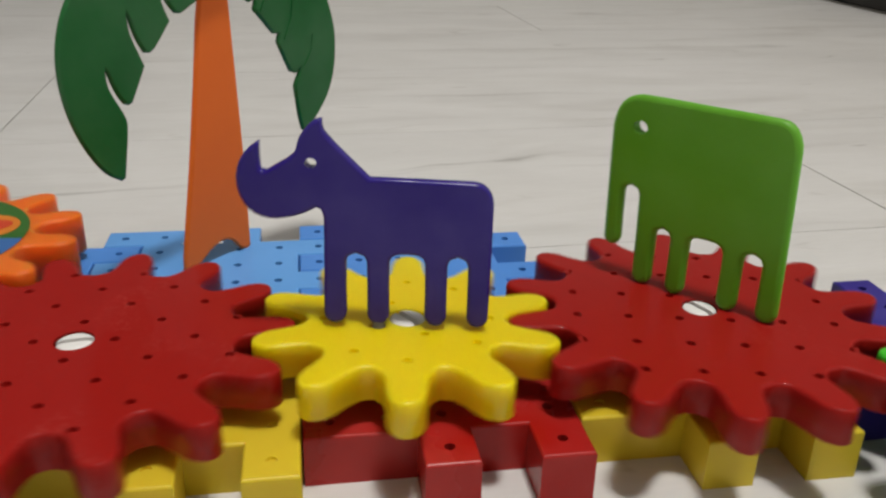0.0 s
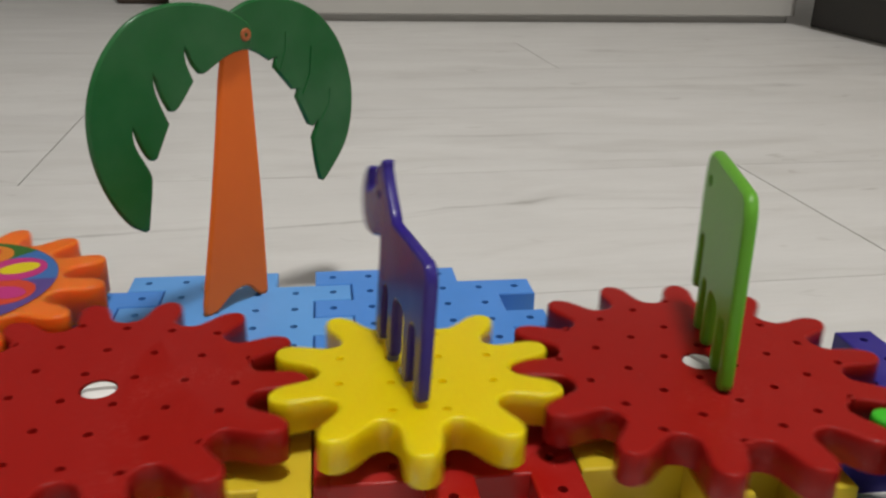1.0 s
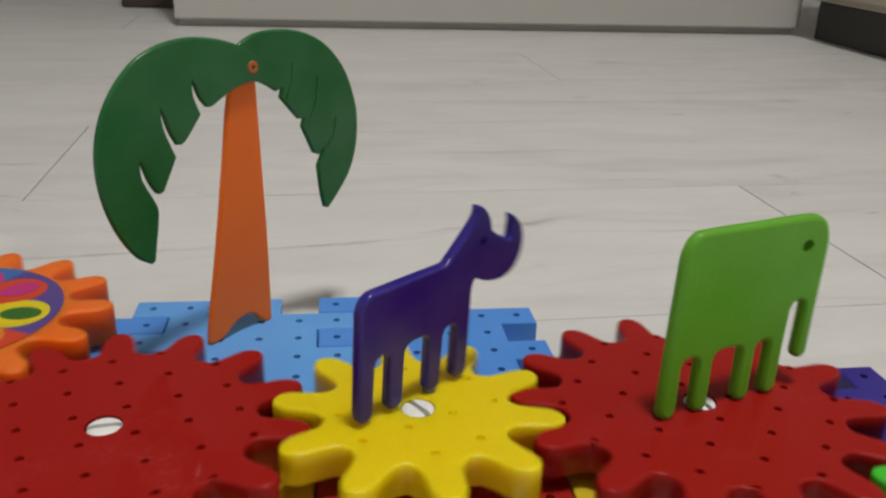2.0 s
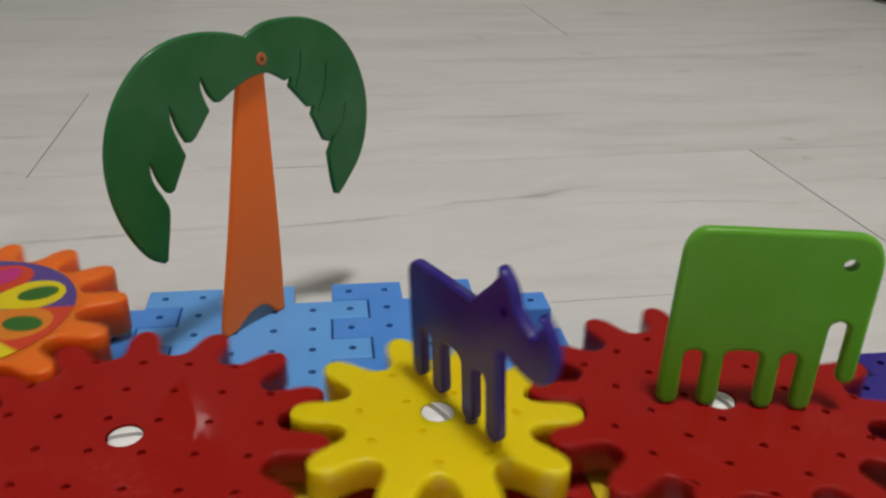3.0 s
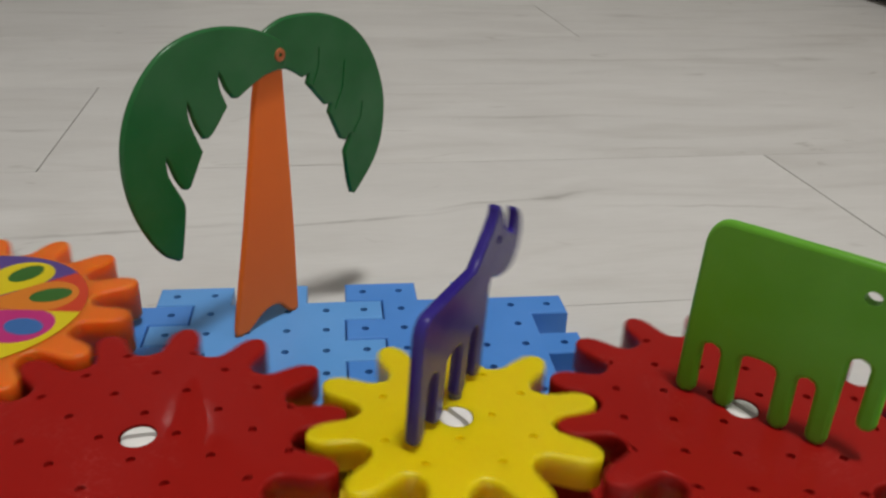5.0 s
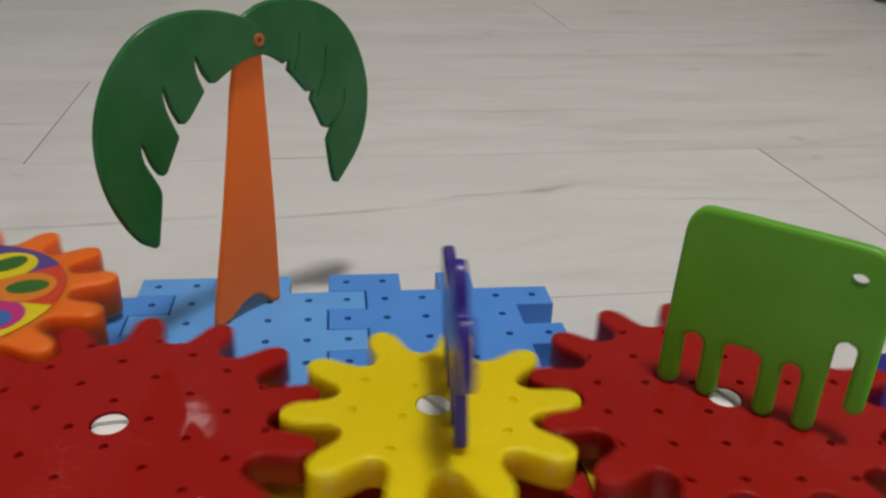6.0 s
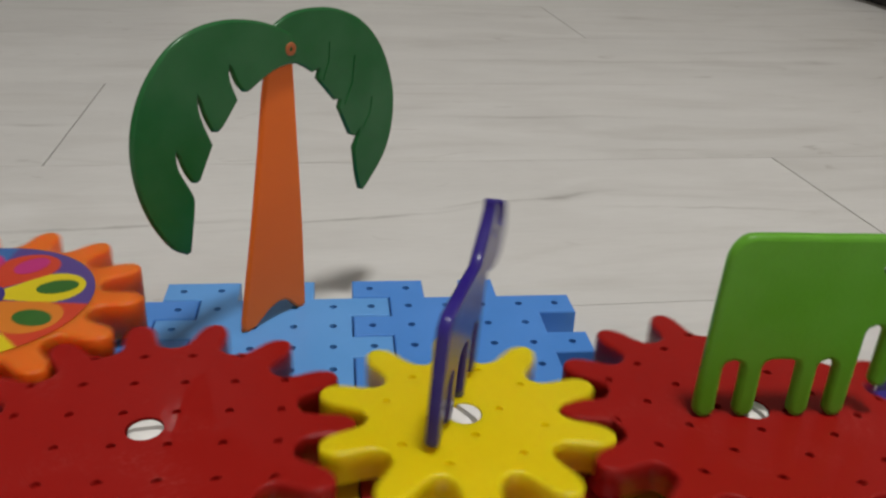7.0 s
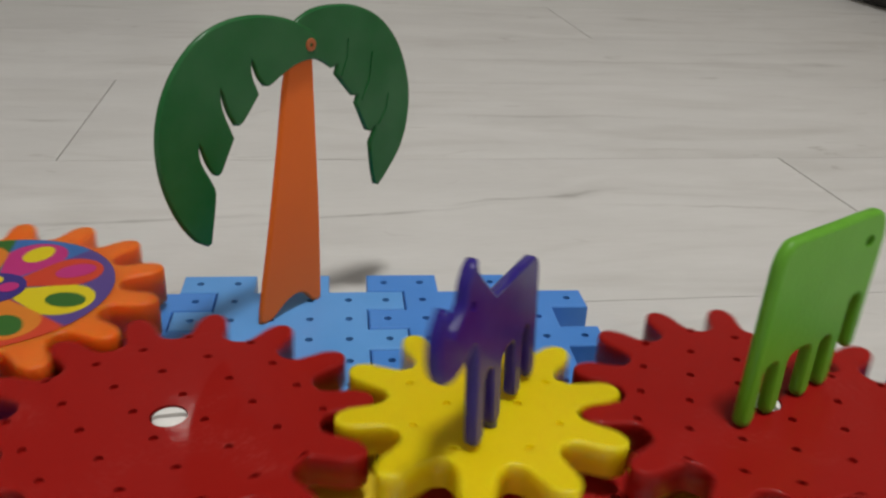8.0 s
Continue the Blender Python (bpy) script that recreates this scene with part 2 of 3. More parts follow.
def box_into(bm, x0, x1, y0, y1, z0, z1):
    v = [bm.verts.new((x, y, z)) for z in (z0, z1) for x, y in ((x0, y0), (x1, y0), (x1, y1), (x0, y1))]
    for f in ((3, 2, 1, 0), (4, 5, 6, 7), (0, 1, 5, 4), (1, 2, 6, 5), (2, 3, 7, 6), (3, 0, 4, 7)):
        bm.faces.new([v[i] for i in f])
    return bm


def box(name, x0, x1, y0, y1, z0, z1, material, parent=None, label="", bevel=0.0):
    """A box in metres."""
    ob = part(name, box_into(bmesh.new(), x0, x1, y0, y1, z0, z1), material, parent, label, scale=1.0)
    if bevel:
        b = ob.modifiers.new("edges", "BEVEL")
        b.width, b.segments = bevel, 2
    return ob


def spot(x, y, z=0.0, turn=0.0):
    """The pose of a toy part at a place on the plates' grid."""
    return pose(x * U, y * U, (z + TOP) * U, 0, 0, turn)


def arc(cx, cy, r, a0, a1, n):
    return [(cx + r * math.cos(radians(a0 + (a1 - a0) * i / n)), cy + r * math.sin(radians(a0 + (a1 - a0) * i / n))) for i in range(n + 1)]


def slab(bm, outline, holes, z0, z1, drop=None, hole_index=1):
    """Extrudes a flat outline (x, y) with round holes through it, or sunk to the depth drop, from z0 to z1."""
    loops = []
    for pts in [outline, *holes]:
        vs = [bm.verts.new((x, y, z1)) for x, y in pts]
        loops.append((vs, [bm.edges.new((vs[i - 1], vs[i])) for i in range(len(vs))]))
    edges = [e for _, es in loops for e in es]
    bmesh.ops.triangle_fill(bm, use_beauty=True, edges=edges)
    inner = []
    for vs, _ in loops:
        inner.append([bm.verts.new((v.co.x, v.co.y, z0)) for v in vs])
    for k, ((vs, _), low) in enumerate(zip(loops, inner)):
        if k and drop is not None:
            for v in low:
                v.co.z = z1 - drop
        for i in range(len(vs)):
            f = bm.faces.new((vs[i - 1], vs[i], low[i], low[i - 1]))
            f.material_index = hole_index if k and drop is not None else 0
        if k and drop is not None:
            f = bm.faces.new(low)
            f.material_index = hole_index
    return loops, inner


from mathutils.geometry import delaunay_2d_cdt


def inset(pts, d):
    """A closed outline drawn in by d along its vertex normals."""
    n, out = len(pts), []
    area = sum(pts[i - 1][0] * pts[i][1] - pts[i][0] * pts[i - 1][1] for i in range(n))
    s = 1 if area > 0 else -1
    for i in range(n):
        ax, ay = pts[i][0] - pts[i - 1][0], pts[i][1] - pts[i - 1][1]
        bx, by = pts[(i + 1) % n][0] - pts[i][0], pts[(i + 1) % n][1] - pts[i][1]
        la, lb = math.hypot(ax, ay) or 1, math.hypot(bx, by) or 1
        nx, ny = -(ay / la + by / lb) * s, (ax / la + bx / lb) * s
        k = math.hypot(nx, ny) or 1
        grow = min(1.25, 2 / max(k, 0.8))
        out.append((pts[i][0] + nx / k * d * grow, pts[i][1] + ny / k * d * grow))
    return out


def flowing(pts, sharp=38, cuts=3):
    """A closed outline with its gentle bends drawn as curves; bends sharper than the angle stay corners."""
    n = len(pts)

    def bend(i):
        ax, ay = pts[i][0] - pts[i - 1][0], pts[i][1] - pts[i - 1][1]
        bx, by = pts[(i + 1) % n][0] - pts[i][0], pts[(i + 1) % n][1] - pts[i][1]
        return abs(math.degrees(math.atan2(ax * by - ay * bx, ax * bx + ay * by)))

    def pull(i, j):
        """The way through point i, scaled to the stretch from i to j; at a corner, straight along the stretch."""
        dx, dy = pts[j][0] - pts[i][0], pts[j][1] - pts[i][1]
        if bend(i) > sharp:
            return None
        tx, ty = pts[(i + 1) % n][0] - pts[i - 1][0], pts[(i + 1) % n][1] - pts[i - 1][1]
        k = math.hypot(dx, dy) / (math.hypot(tx, ty) or 1)
        return tx * k, ty * k

    out = []
    for i in range(n):
        j = (i + 1) % n
        d = (pts[j][0] - pts[i][0], pts[j][1] - pts[i][1])
        a, b = pull(i, j) or d, pull(j, i) or d
        for c in range(cuts):
            s = c / cuts
            h = (2 * s**3 - 3 * s**2 + 1, s**3 - 2 * s**2 + s, 3 * s**2 - 2 * s**3, s**3 - s**2)
            out.append(tuple(h[0] * pts[i][m] + h[1] * a[m] + h[2] * pts[j][m] + h[3] * b[m] for m in (0, 1)))
    return out


def crossings(loop, x, y):
    """How often a ray to the right from (x, y) crosses a closed outline."""
    return sum((a[1] > y) != (b[1] > y) and x < a[0] + (y - a[1]) * (b[0] - a[0]) / (b[1] - a[1]) for a, b in zip(loop, loop[1:] + loop[:1]))


def moulded(outline, z0, z1, r, holes=(), both=False, drop=None, through_holes=()):
    """A moulded slab with a rounded rim of radius r above (and below, if both); holes are sunk to the depth drop and dark inside,
    through_holes go right through."""
    bm = bmesh.new()
    steps = [(r * (1 - math.cos(a)), r * (1 - math.sin(a))) for a in (0, math.pi / 6, math.pi / 3, math.pi / 2)]
    levels = [(i, z1 - d) for i, d in steps]
    if both:
        levels = [(i, z0 + d) for i, d in reversed(steps)] + levels
    else:
        levels = [(0, z0)] + levels
    rings = []
    for i, z in levels:
        rings.append([bm.verts.new((x, y, z)) for x, y in (inset(outline, i) if i else outline)])
    n = len(outline)
    for a, b in zip(rings, rings[1:]):
        for k in range(n):
            bm.faces.new((a[k - 1], a[k], b[k], b[k - 1])).smooth = True

    def cap(ring, z, with_holes):
        rims = [[bm.verts.new((x, y, z)) for x, y in pts] for pts in with_holes]
        flat = list(ring)
        ways = [(k, (k + 1) % n) for k in range(n)]
        for vs in rims:
            first = len(flat)
            flat += vs
            ways += [(first + k, first + (k + 1) % len(vs)) for k in range(len(vs))]
        loops = [[(v.co.x, v.co.y) for v in vs] for vs in [ring, *rims]]
        made = delaunay_2d_cdt([Vector((v.co.x, v.co.y)) for v in flat], ways, [], 0, 1e-6)
        known = []
        for co, source in zip(made[0], made[3]):
            known.append(flat[source[0]] if source else bm.verts.new((co.x, co.y, z)))
        for face in made[2]:
            vs = [known[k] for k in face]
            x, y = sum(v.co.x for v in vs) / len(vs), sum(v.co.y for v in vs) / len(vs)
            if sum(crossings(loop, x, y) for loop in loops) % 2 == 0:
                continue
            if len(set(vs)) > 2 and not bm.faces.get(vs):
                bm.faces.new(vs)
        return rims

    upper = cap(rings[-1], levels[-1][1], [*through_holes, *holes])
    lower = cap(rings[0], levels[0][1], through_holes)
    for k, vs in enumerate(upper):
        if k < len(through_holes):
            low = lower[k]
        else:
            low = [bm.verts.new((v.co.x, v.co.y, z1 - drop)) for v in vs]
            bm.faces.new(low).material_index = 1
        for j in range(len(vs)):
            bm.faces.new((vs[j - 1], vs[j], low[j], low[j - 1])).material_index = 0 if k < len(through_holes) else 1
    return bm


# ---------------------------------------------------------------- the room
ROOM = (-1.5, 1.0, -0.95, 4.6, 2.5)   # x0, x1, y0, y1, height
PLANK_W, PLANK_L = 0.1530, 1.28
SEAM_Y = 0.1688                       # a long joint that the camera sees
END_JOINTS = {0: -0.1306, -1: 0.2422, 1: 0.72, 2: 0.233}
FLOOR_TURN = 2.2                      # the planks run a little askew to the toy


def room():
    x0, x1, y0, y1, h = ROOM
    box("subfloor", x0, x1, y0, y1, -0.06, -0.0009, SEAM)
    tagged(bpy.data.objects["subfloor"], kind="structure")
    floor = tagged(new("floor"), "whitewashed pale grey laminate plank floor with thin dark joints", "floor", kind="structure")
    floor.rotation_euler = (0, 0, radians(FLOOR_TURN))
    x0, x1, y0, y1 = x0 - 0.17, x1 + 0.17, y0 - 0.12, y1 + 0.12
    shared = {}
    y = SEAM_Y - PLANK_W * math.ceil((SEAM_Y - y0) / PLANK_W)
    index = round((y - SEAM_Y) / PLANK_W)
    while y < y1:
        shift = END_JOINTS.get(index, 0.72 + (index * 0.413) % PLANK_L)
        x = shift - PLANK_L * math.ceil((shift - x0) / PLANK_L)
        while x < x1:
            a, b = max(x, x0), min(x + PLANK_L, x1)
            lo, hi = max(y, y0), min(y + PLANK_W, y1)
            if b - a > 0.02 and hi - lo > 0.01:
                key = (round(b - a, 3), round(hi - lo, 3))
                if key not in shared:
                    bm = box_into(bmesh.new(), 0.0004, key[0] - 0.0004, 0.0002, key[1] - 0.0002, -0.0008, 0)
                    me = bpy.data.meshes.new("plank")
                    bm.to_mesh(me)
                    bm.free()
                    me.materials.append(FLOORING)
                    shared[key] = me
                ob = new("plank", shared[key])
                ob.parent = floor
                ob.location = (a, lo, 0)
            x += PLANK_L
        y += PLANK_W
        index += 1
    x0, x1, y0, y1, h = ROOM
    # Added walls out of view; the side pair serves as reflectors for the toy.
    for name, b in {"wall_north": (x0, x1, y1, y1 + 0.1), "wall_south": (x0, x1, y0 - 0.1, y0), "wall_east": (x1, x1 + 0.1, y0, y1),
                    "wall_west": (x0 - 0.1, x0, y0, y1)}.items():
        tagged(box(name, *b, -0.06, h, LOW_BOUNCE_WALL if name in ("wall_south", "wall_north") else BOUNCE_WALL), "plain matt room wall, unseen, toned to steer bounced light", "wall", kind="structure")
    tagged(box("ceiling", x0 - 0.1, x1 + 0.1, y0 - 0.1, y1 + 0.1, h, h + 0.1, CEILING), "plain white painted ceiling", "ceiling", kind="structure")


def ceiling_lamp(place, side, watts):
    x, y, z = place
    lamp = tagged(new("ceiling_light"), "round white glowing pendant lamp with a metal rim", "ceiling lamp", "ceiling lamps")
    lamp.location = (x, y, ROOM[4])
    drop = z + 0.03 - ROOM[4]
    for name, r0, r1, low, high, mt in (("rim", 0.5 * side, 0.56 * side, drop, drop + 0.05, METAL), ("diffuser", 0.0, 0.5 * side, drop + 0.01, drop + 0.02, LAMP),
                                        ("top_plate", 0.0, 0.5 * side, drop + 0.035, drop + 0.045, METAL), ("cord", 0.0, 0.006, drop + 0.046, 0.0, METAL)):
        bm = bmesh.new()
        outer, inner = arc(0, 0, r1, 0, 352.5, 47), arc(0, 0, r0, 0, 352.5, 47)
        slab(bm, outer, [inner] if r0 else [], low, high)
        part(name, bm, mt, lamp, scale=1.0)
    data = bpy.data.lights.new("lamp_light", "AREA")
    data.shape, data.size, data.energy, data.color = "DISK", side, watts, (1.0, 0.965, 0.92)
    light = new("lamp_light", data)
    light.location = (x, y, z)


def white_chest():
    """A white panel across the floor behind the toy, made up into a low chest, its front a thumb's gap over the planks.
    """
    # Everything above its foot is invented, kept low so the red gears mirror darkness.
    chest = tagged(new("low_chest"), "white painted panel on the floor, made up into a low chest of drawers", "chest")
    wide = 0.770
    chest.location = (-0.164, 0.803, 0)
    box("carcass", 0, wide, 0.019, 0.40, 0.009, 0.43, CHEST, chest, bevel=0.002)
    for z0, z1 in ((0.009, 0.215), (0.219, 0.428)):
        front = box("drawer_front", 0.0, wide, 0, 0.0185, z0, z1, CHEST, chest, bevel=0.002)
        box("handle", wide / 2 - 0.06, wide / 2 + 0.06, -0.018, -0.0005, z1 - 0.065, z1 - 0.053, METAL, front, "slim grey handle", bevel=0.003)
    box("top", -0.004, wide + 0.004, -0.004, 0.404, 0.4305, 0.448, CHEST, chest, bevel=0.003)
    box("plinth", 0.004, wide - 0.004, 0.012, 0.38, 0.0, 0.0088, SEAM, chest, "shadowed base strip")
    block = box("wooden_block", -0.262, -0.182, 0.985, 1.03, 0, 0.06, BROWN, bevel=0.004)
    tagged(block, "low dark brown wooden block on the floor beyond the chest", "wooden block")


def low_cabinet():
    cab = tagged(new("low_cabinet"), "beige low cabinet on a recessed black plinth", "cabinet")
    cab.location = (0.615, 0.02, 0)
    box("plinth", 0, 0.36, 0, 0.76, 0, 0.046, BLACK, cab, "black plinth", bevel=0.002)
    box("body", -0.008, 0.36, 0, 0.765, 0.0465, 0.46, BEIGE, cab, bevel=0.002)
    for k in range(2):
        box("cabinet_door", -0.026, -0.009, 0.008 + 0.376 * k, 0.378 + 0.376 * k, 0.055, 0.45, BEIGE, cab, bevel=0.002)


room()
for lamp_row in LAMPS:
    ceiling_lamp(*lamp_row)
white_chest()
low_cabinet()


# ---------------------------------------------------------------- base plates on the floor
def base_plate(cells, material, label, deep=0.6):
    """One interlocking plate: unit blocks on the grid, a small round hole in each, edges slightly rounded."""
    cells = set(cells)
    bm = bmesh.new()
    weight = bm.edges.layers.float.new("bevel_weight_edge")
    gap, corner = 0.018, {}

    def vert(i, j, dx, dy, z):
        # Corners between cells of one plate coincide; the outer edge stands back by half the joint.
        x, y = i + dx / 2, j + dy / 2
        key = (round(x * 2), round(y * 2), z)
        if key not in corner:
            around = [(a, b) in cells for a, b in ((x - 0.5, y - 0.5), (x + 0.5, y - 0.5), (x - 0.5, y + 0.5), (x + 0.5, y + 0.5))]
            left, right = around[0] or around[2], around[1] or around[3]
            low, high = around[0] or around[1], around[2] or around[3]
            four = sum(around)
            ox = oy = 0.0
            if four in (1, 2):
                ox = gap * (right - left)
                oy = gap * (high - low)
            if four == 3:
                ox = gap * ((around[1] + around[3]) - (around[0] + around[2]))
                oy = gap * ((around[2] + around[3]) - (around[0] + around[1]))
            corner[key] = bm.verts.new((x + ox, y + oy, z))
        return corner[key]

    ring = [(0.102 * math.cos(radians(45 * k - 135)), 0.102 * math.sin(radians(45 * k - 135))) for k in range(8)]
    for i, j in sorted(cells):
        c = [vert(i, j, dx, dy, 0.0) for dx, dy in ((-1, -1), (1, -1), (1, 1), (-1, 1))]
        h = [bm.verts.new((i + x, j + y, 0)) for x, y in ring]
        d = [bm.verts.new((i + x, j + y, -deep)) for x, y in ring]
        for k in range(4):
            a, b = 2 * k, (2 * k + 2) % 8
            bm.faces.new((c[k], c[(k + 1) % 4], h[b], h[a + 1], h[a]))
        for k in range(8):
            bm.faces.new((h[k - 1], h[k], d[k], d[k - 1])).material_index = 1
        bm.faces.new(d).material_index = 1
        for k, (ni, nj) in enumerate(((i, j - 1), (i + 1, j), (i, j + 1), (i - 1, j))):
            if (ni, nj) not in cells:
                a, b = ((-1, -1), (1, -1), (1, 1), (-1, 1))[k], ((-1, -1), (1, -1), (1, 1), (-1, 1))[(k + 1) % 4]
                f = bm.faces.new((vert(i, j, *b, 0.0), vert(i, j, *a, 0.0), vert(i, j, *a, -1.0), vert(i, j, *b, -1.0)))
                for e in f.edges:
                    zs = [v.co.z for v in e.verts]
                    if min(zs) > -0.5:
                        e[weight] = 1.0
    for e in bm.edges:
        zs = sorted(v.co.z for v in e.verts)
        if zs[0] < -0.9 and zs[1] > -0.1 and len(e.link_faces) == 2 and e.calc_face_angle(0) > 1:
            e[weight] = 1.0
    ob = part("base_plate", bm, [material, material])
    b = ob.modifiers.new("edges", "BEVEL")
    b.width, b.segments, b.limit_method = 0.045 * U, 2, "WEIGHT"
    ob.matrix_basis = spot(0, 0, 0)
    return tagged(ob, label, "toy base plate", "interlocking base plates")


def plate_cells(i0, j0, skip=(), more=()):
    return [(i, j) for i in range(i0, i0 + 5) for j in range(j0, j0 + 5) if (i, j) not in skip] + list(more)


def plates():
    # Blue plates behind; tabs reach into the neighbour's notches.
    left = plate_cells(-4, -4, skip=[(-4, 0), (-4, -2), (-4, -4)], more=[(1, 0), (1, -2), (-4, 1), (-3, 1), (-1, 1)])
    base_plate(left, SKY, "light blue plastic base plate with peg holes, on the floor")
    right = plate_cells(1, -4, skip=[(1, 0), (1, -2)], more=[(6, 0), (6, -2), (6, -4), (1, 1), (2, 1), (4, 1)])
    base_plate(right, SKY_DEEP, "blue plastic base plate with peg holes and square tabs")
    far = plate_cells(-9, -4, skip=[(-9, -3), (-9, -1)], more=[(-4, 0), (-4, -2), (-4, -4)])
    base_plate(far, SKY_DEEP, "blue plastic base plate under the flower gear, on the floor")
    # Red and yellow plates in front, under the gears.
    base_plate(plate_cells(-4, -9, skip=[(-4, -9), (-3, -9), (-1, -9)]), YELLOW_PLATE,
               "yellow plastic base plate with shallow peg holes and front tabs", 0.05)
    base_plate(plate_cells(1, -9, skip=[(1, -9), (2, -9), (4, -9)]), RED_PLATE, "red plastic base plate with peg holes and front tabs")
    base_plate(plate_cells(6, -9, skip=[(6, -9), (7, -9), (9, -9)]), YELLOW_PLATE,
               "yellow plastic base plate with shallow peg holes and front tabs", 0.05)
    base_plate(plate_cells(-9, -9, skip=[(-9, -9), (-8, -9), (-6, -9)]), NAVY, "navy blue plastic base plate, on the floor")
    base_plate(plate_cells(11, -9, skip=[(11, -9), (12, -9), (14, -9)], more=[(14, -4)]), NAVY, "navy blue plastic base plate with a back tab")
    base_plate(plate_cells(12, -14), NAVY, "navy blue plastic base plate under the green gear, on the floor")


# ---------------------------------------------------------------- gears
def tooth(r, root):
    """Half of one tooth: the way along it and across it, for a gear of outer radius r: a round tip, straight flanks, a tight fillet."""
    tip = [(r - 0.50 + 0.50 * math.cos(a), 0.345 * math.sin(a)) for a in [radians(d) for d in (0, 15, 30, 45, 60, 75, 90)]]
    return tip + [(root + 0.36, 0.358), (root + 0.20, 0.380), (root + 0.09, 0.412), (root + 0.025, 0.462)]


def gear_outline(teeth, r, root):
    half, pts = math.pi / teeth, []
    side = tooth(r, root)
    for k in range(teeth):
        a = 2 * math.pi * k / teeth
        run = [(u, -v) for u, v in reversed(side)] + side[1:]
        ca, sa = math.cos(a), math.sin(a)
        pts += [(u * ca - v * sa, u * sa + v * ca) for u, v in run]
        # The bottom of the gap up to the next tooth.
        pts.append((root * math.cos(a + half), root * math.sin(a + half)))
    return pts


def gear(teeth, x, y, material, label, reach, holes=True, rim_round=0.075, low=GEAR_LOW, sunk=0.09):
    r = teeth / 4 + 0.46
    root = teeth / 4 - 0.62
    rim = []
    if holes:
        for i in range(-4, 4):
            for j in range(-4, 4):
                if math.hypot(i + 0.5, j + 0.5) < reach:
                    rim.append(arc(i + 0.5, j + 0.5, 0.090, 0, 324, 9))
    middle = arc(0, 0, 0.355, 0, 348.75, 31)
    bm = moulded(gear_outline(teeth, r, root), low, GEAR_TOP, rim_round, rim, False, sunk, [middle])
    ob = part("toy_gear", bm, [material, material])
    # A collar under the wheel carries it on the plate.
    bm = bmesh.new()
    slab(bm, arc(0, 0, 1.05, 0, 348.75, 31), [arc(0, 0, 0.36, 0, 348.75, 31)], 0.004, low - 0.004)
    part("hub_collar", bm, material, ob)
    ob.matrix_basis = spot(x, y)
    return tagged(ob, label, "toy gear", "meshing toy gears")


def axle_peg(x, y, turn, top):
    """A white slotted peg through the middle of a gear: two domed halves over a core, standing flush with the gear's top."""
    bm = bmesh.new()
    rings = [(0.335, 0.0), (0.335, top - 0.05), (0.325, top - 0.02), (0.29, top + 0.005), (0.20, top + 0.02)]
    for s in (1, -1):
        loops = []
        for r, z in rings:
            a = math.asin(0.062 / r)
            pts = arc(0, 0, r, math.degrees(a), 180 - math.degrees(a), 16)
            loops.append([bm.verts.new((px, s * py, z)) for px, py in pts])
        for low, high in zip(loops, loops[1:]):
            n = len(low)
            for k in range(n):
                bm.faces.new((low[k - 1], low[k], high[k], high[k - 1])).smooth = k > 0
        bm.faces.new(loops[-1])
        bm.faces.new(loops[0])
    slab(bm, arc(0, 0, 0.32, 0, 345, 23), [], 0.0, top - 0.20)
    ob = part("axle_peg", bm, WHITE)
    ob.matrix_basis = spot(x, y, 0, turn)
    return tagged(ob, "white plastic slotted axle peg in the middle of a gear", "axle peg", "axle pegs")


def flower_sticker(wheel):
    """The printed flower on the orange gear: a coloured round ground, eight drop-shaped petals with dots, a middle."""
    z = GEAR_TOP + 0.012
    grounds = ["blue", "purple", "purple", "red", "yellow", "yellow", "green", "green"]
    petals = ["magenta", "red", "yellow", "orange", "magenta", "red", "yellow", "orange"]
    dots = ["yellow", "magenta", "green", "green", "blue", "navy", "purple", "red"]

    def sheet(name, pts, ink, level, parent):
        bm = bmesh.new()
        slab(bm, pts, [], z + level, z + level + 0.006)
        ob = part(name, bm, INKS[ink], parent)
        return ob

    base = sheet("flower_sticker", arc(0, 0, 2.74, 0, 354.4, 63), "green", -0.006, wheel)
    tagged(base, "round glossy sticker with a bright flower")
    for k in range(8):
        a = 3 - 45 * k
        sheet("ground", [(0, 0)] + arc(0, 0, 2.78, a - 22.5, a + 22.5, 8), grounds[k], 0.002, base)
        ca, sa = math.cos(radians(a)), math.sin(radians(a))
        drop = [(0.40, -0.10)] + arc(1.84, 0, 0.74, -100, 100, 16) + [(0.40, 0.10)]
        sheet("petal", [(u * ca - v * sa, u * sa + v * ca) for u, v in drop], petals[k], 0.009, base)
        dot = [(1.94 + 0.48 * math.cos(t * math.pi / 10), 0.34 * math.sin(t * math.pi / 10)) for t in range(20)]
        sheet("dot", [(u * ca - v * sa, u * sa + v * ca) for u, v in dot], dots[k], 0.016, base)
    sheet("flower_middle", arc(0, 0, 0.80, 0, 345, 23), "navy", 0.022, base)
    for k, ink in enumerate(("yellow", "orange", "green", "magenta")):
        c = (0.40 * math.cos(k * math.pi / 2 + 0.5), 0.40 * math.sin(k * math.pi / 2 + 0.5))
        sheet("dot", arc(c[0], c[1], 0.24, 0, 330, 11), ink, 0.029, base)


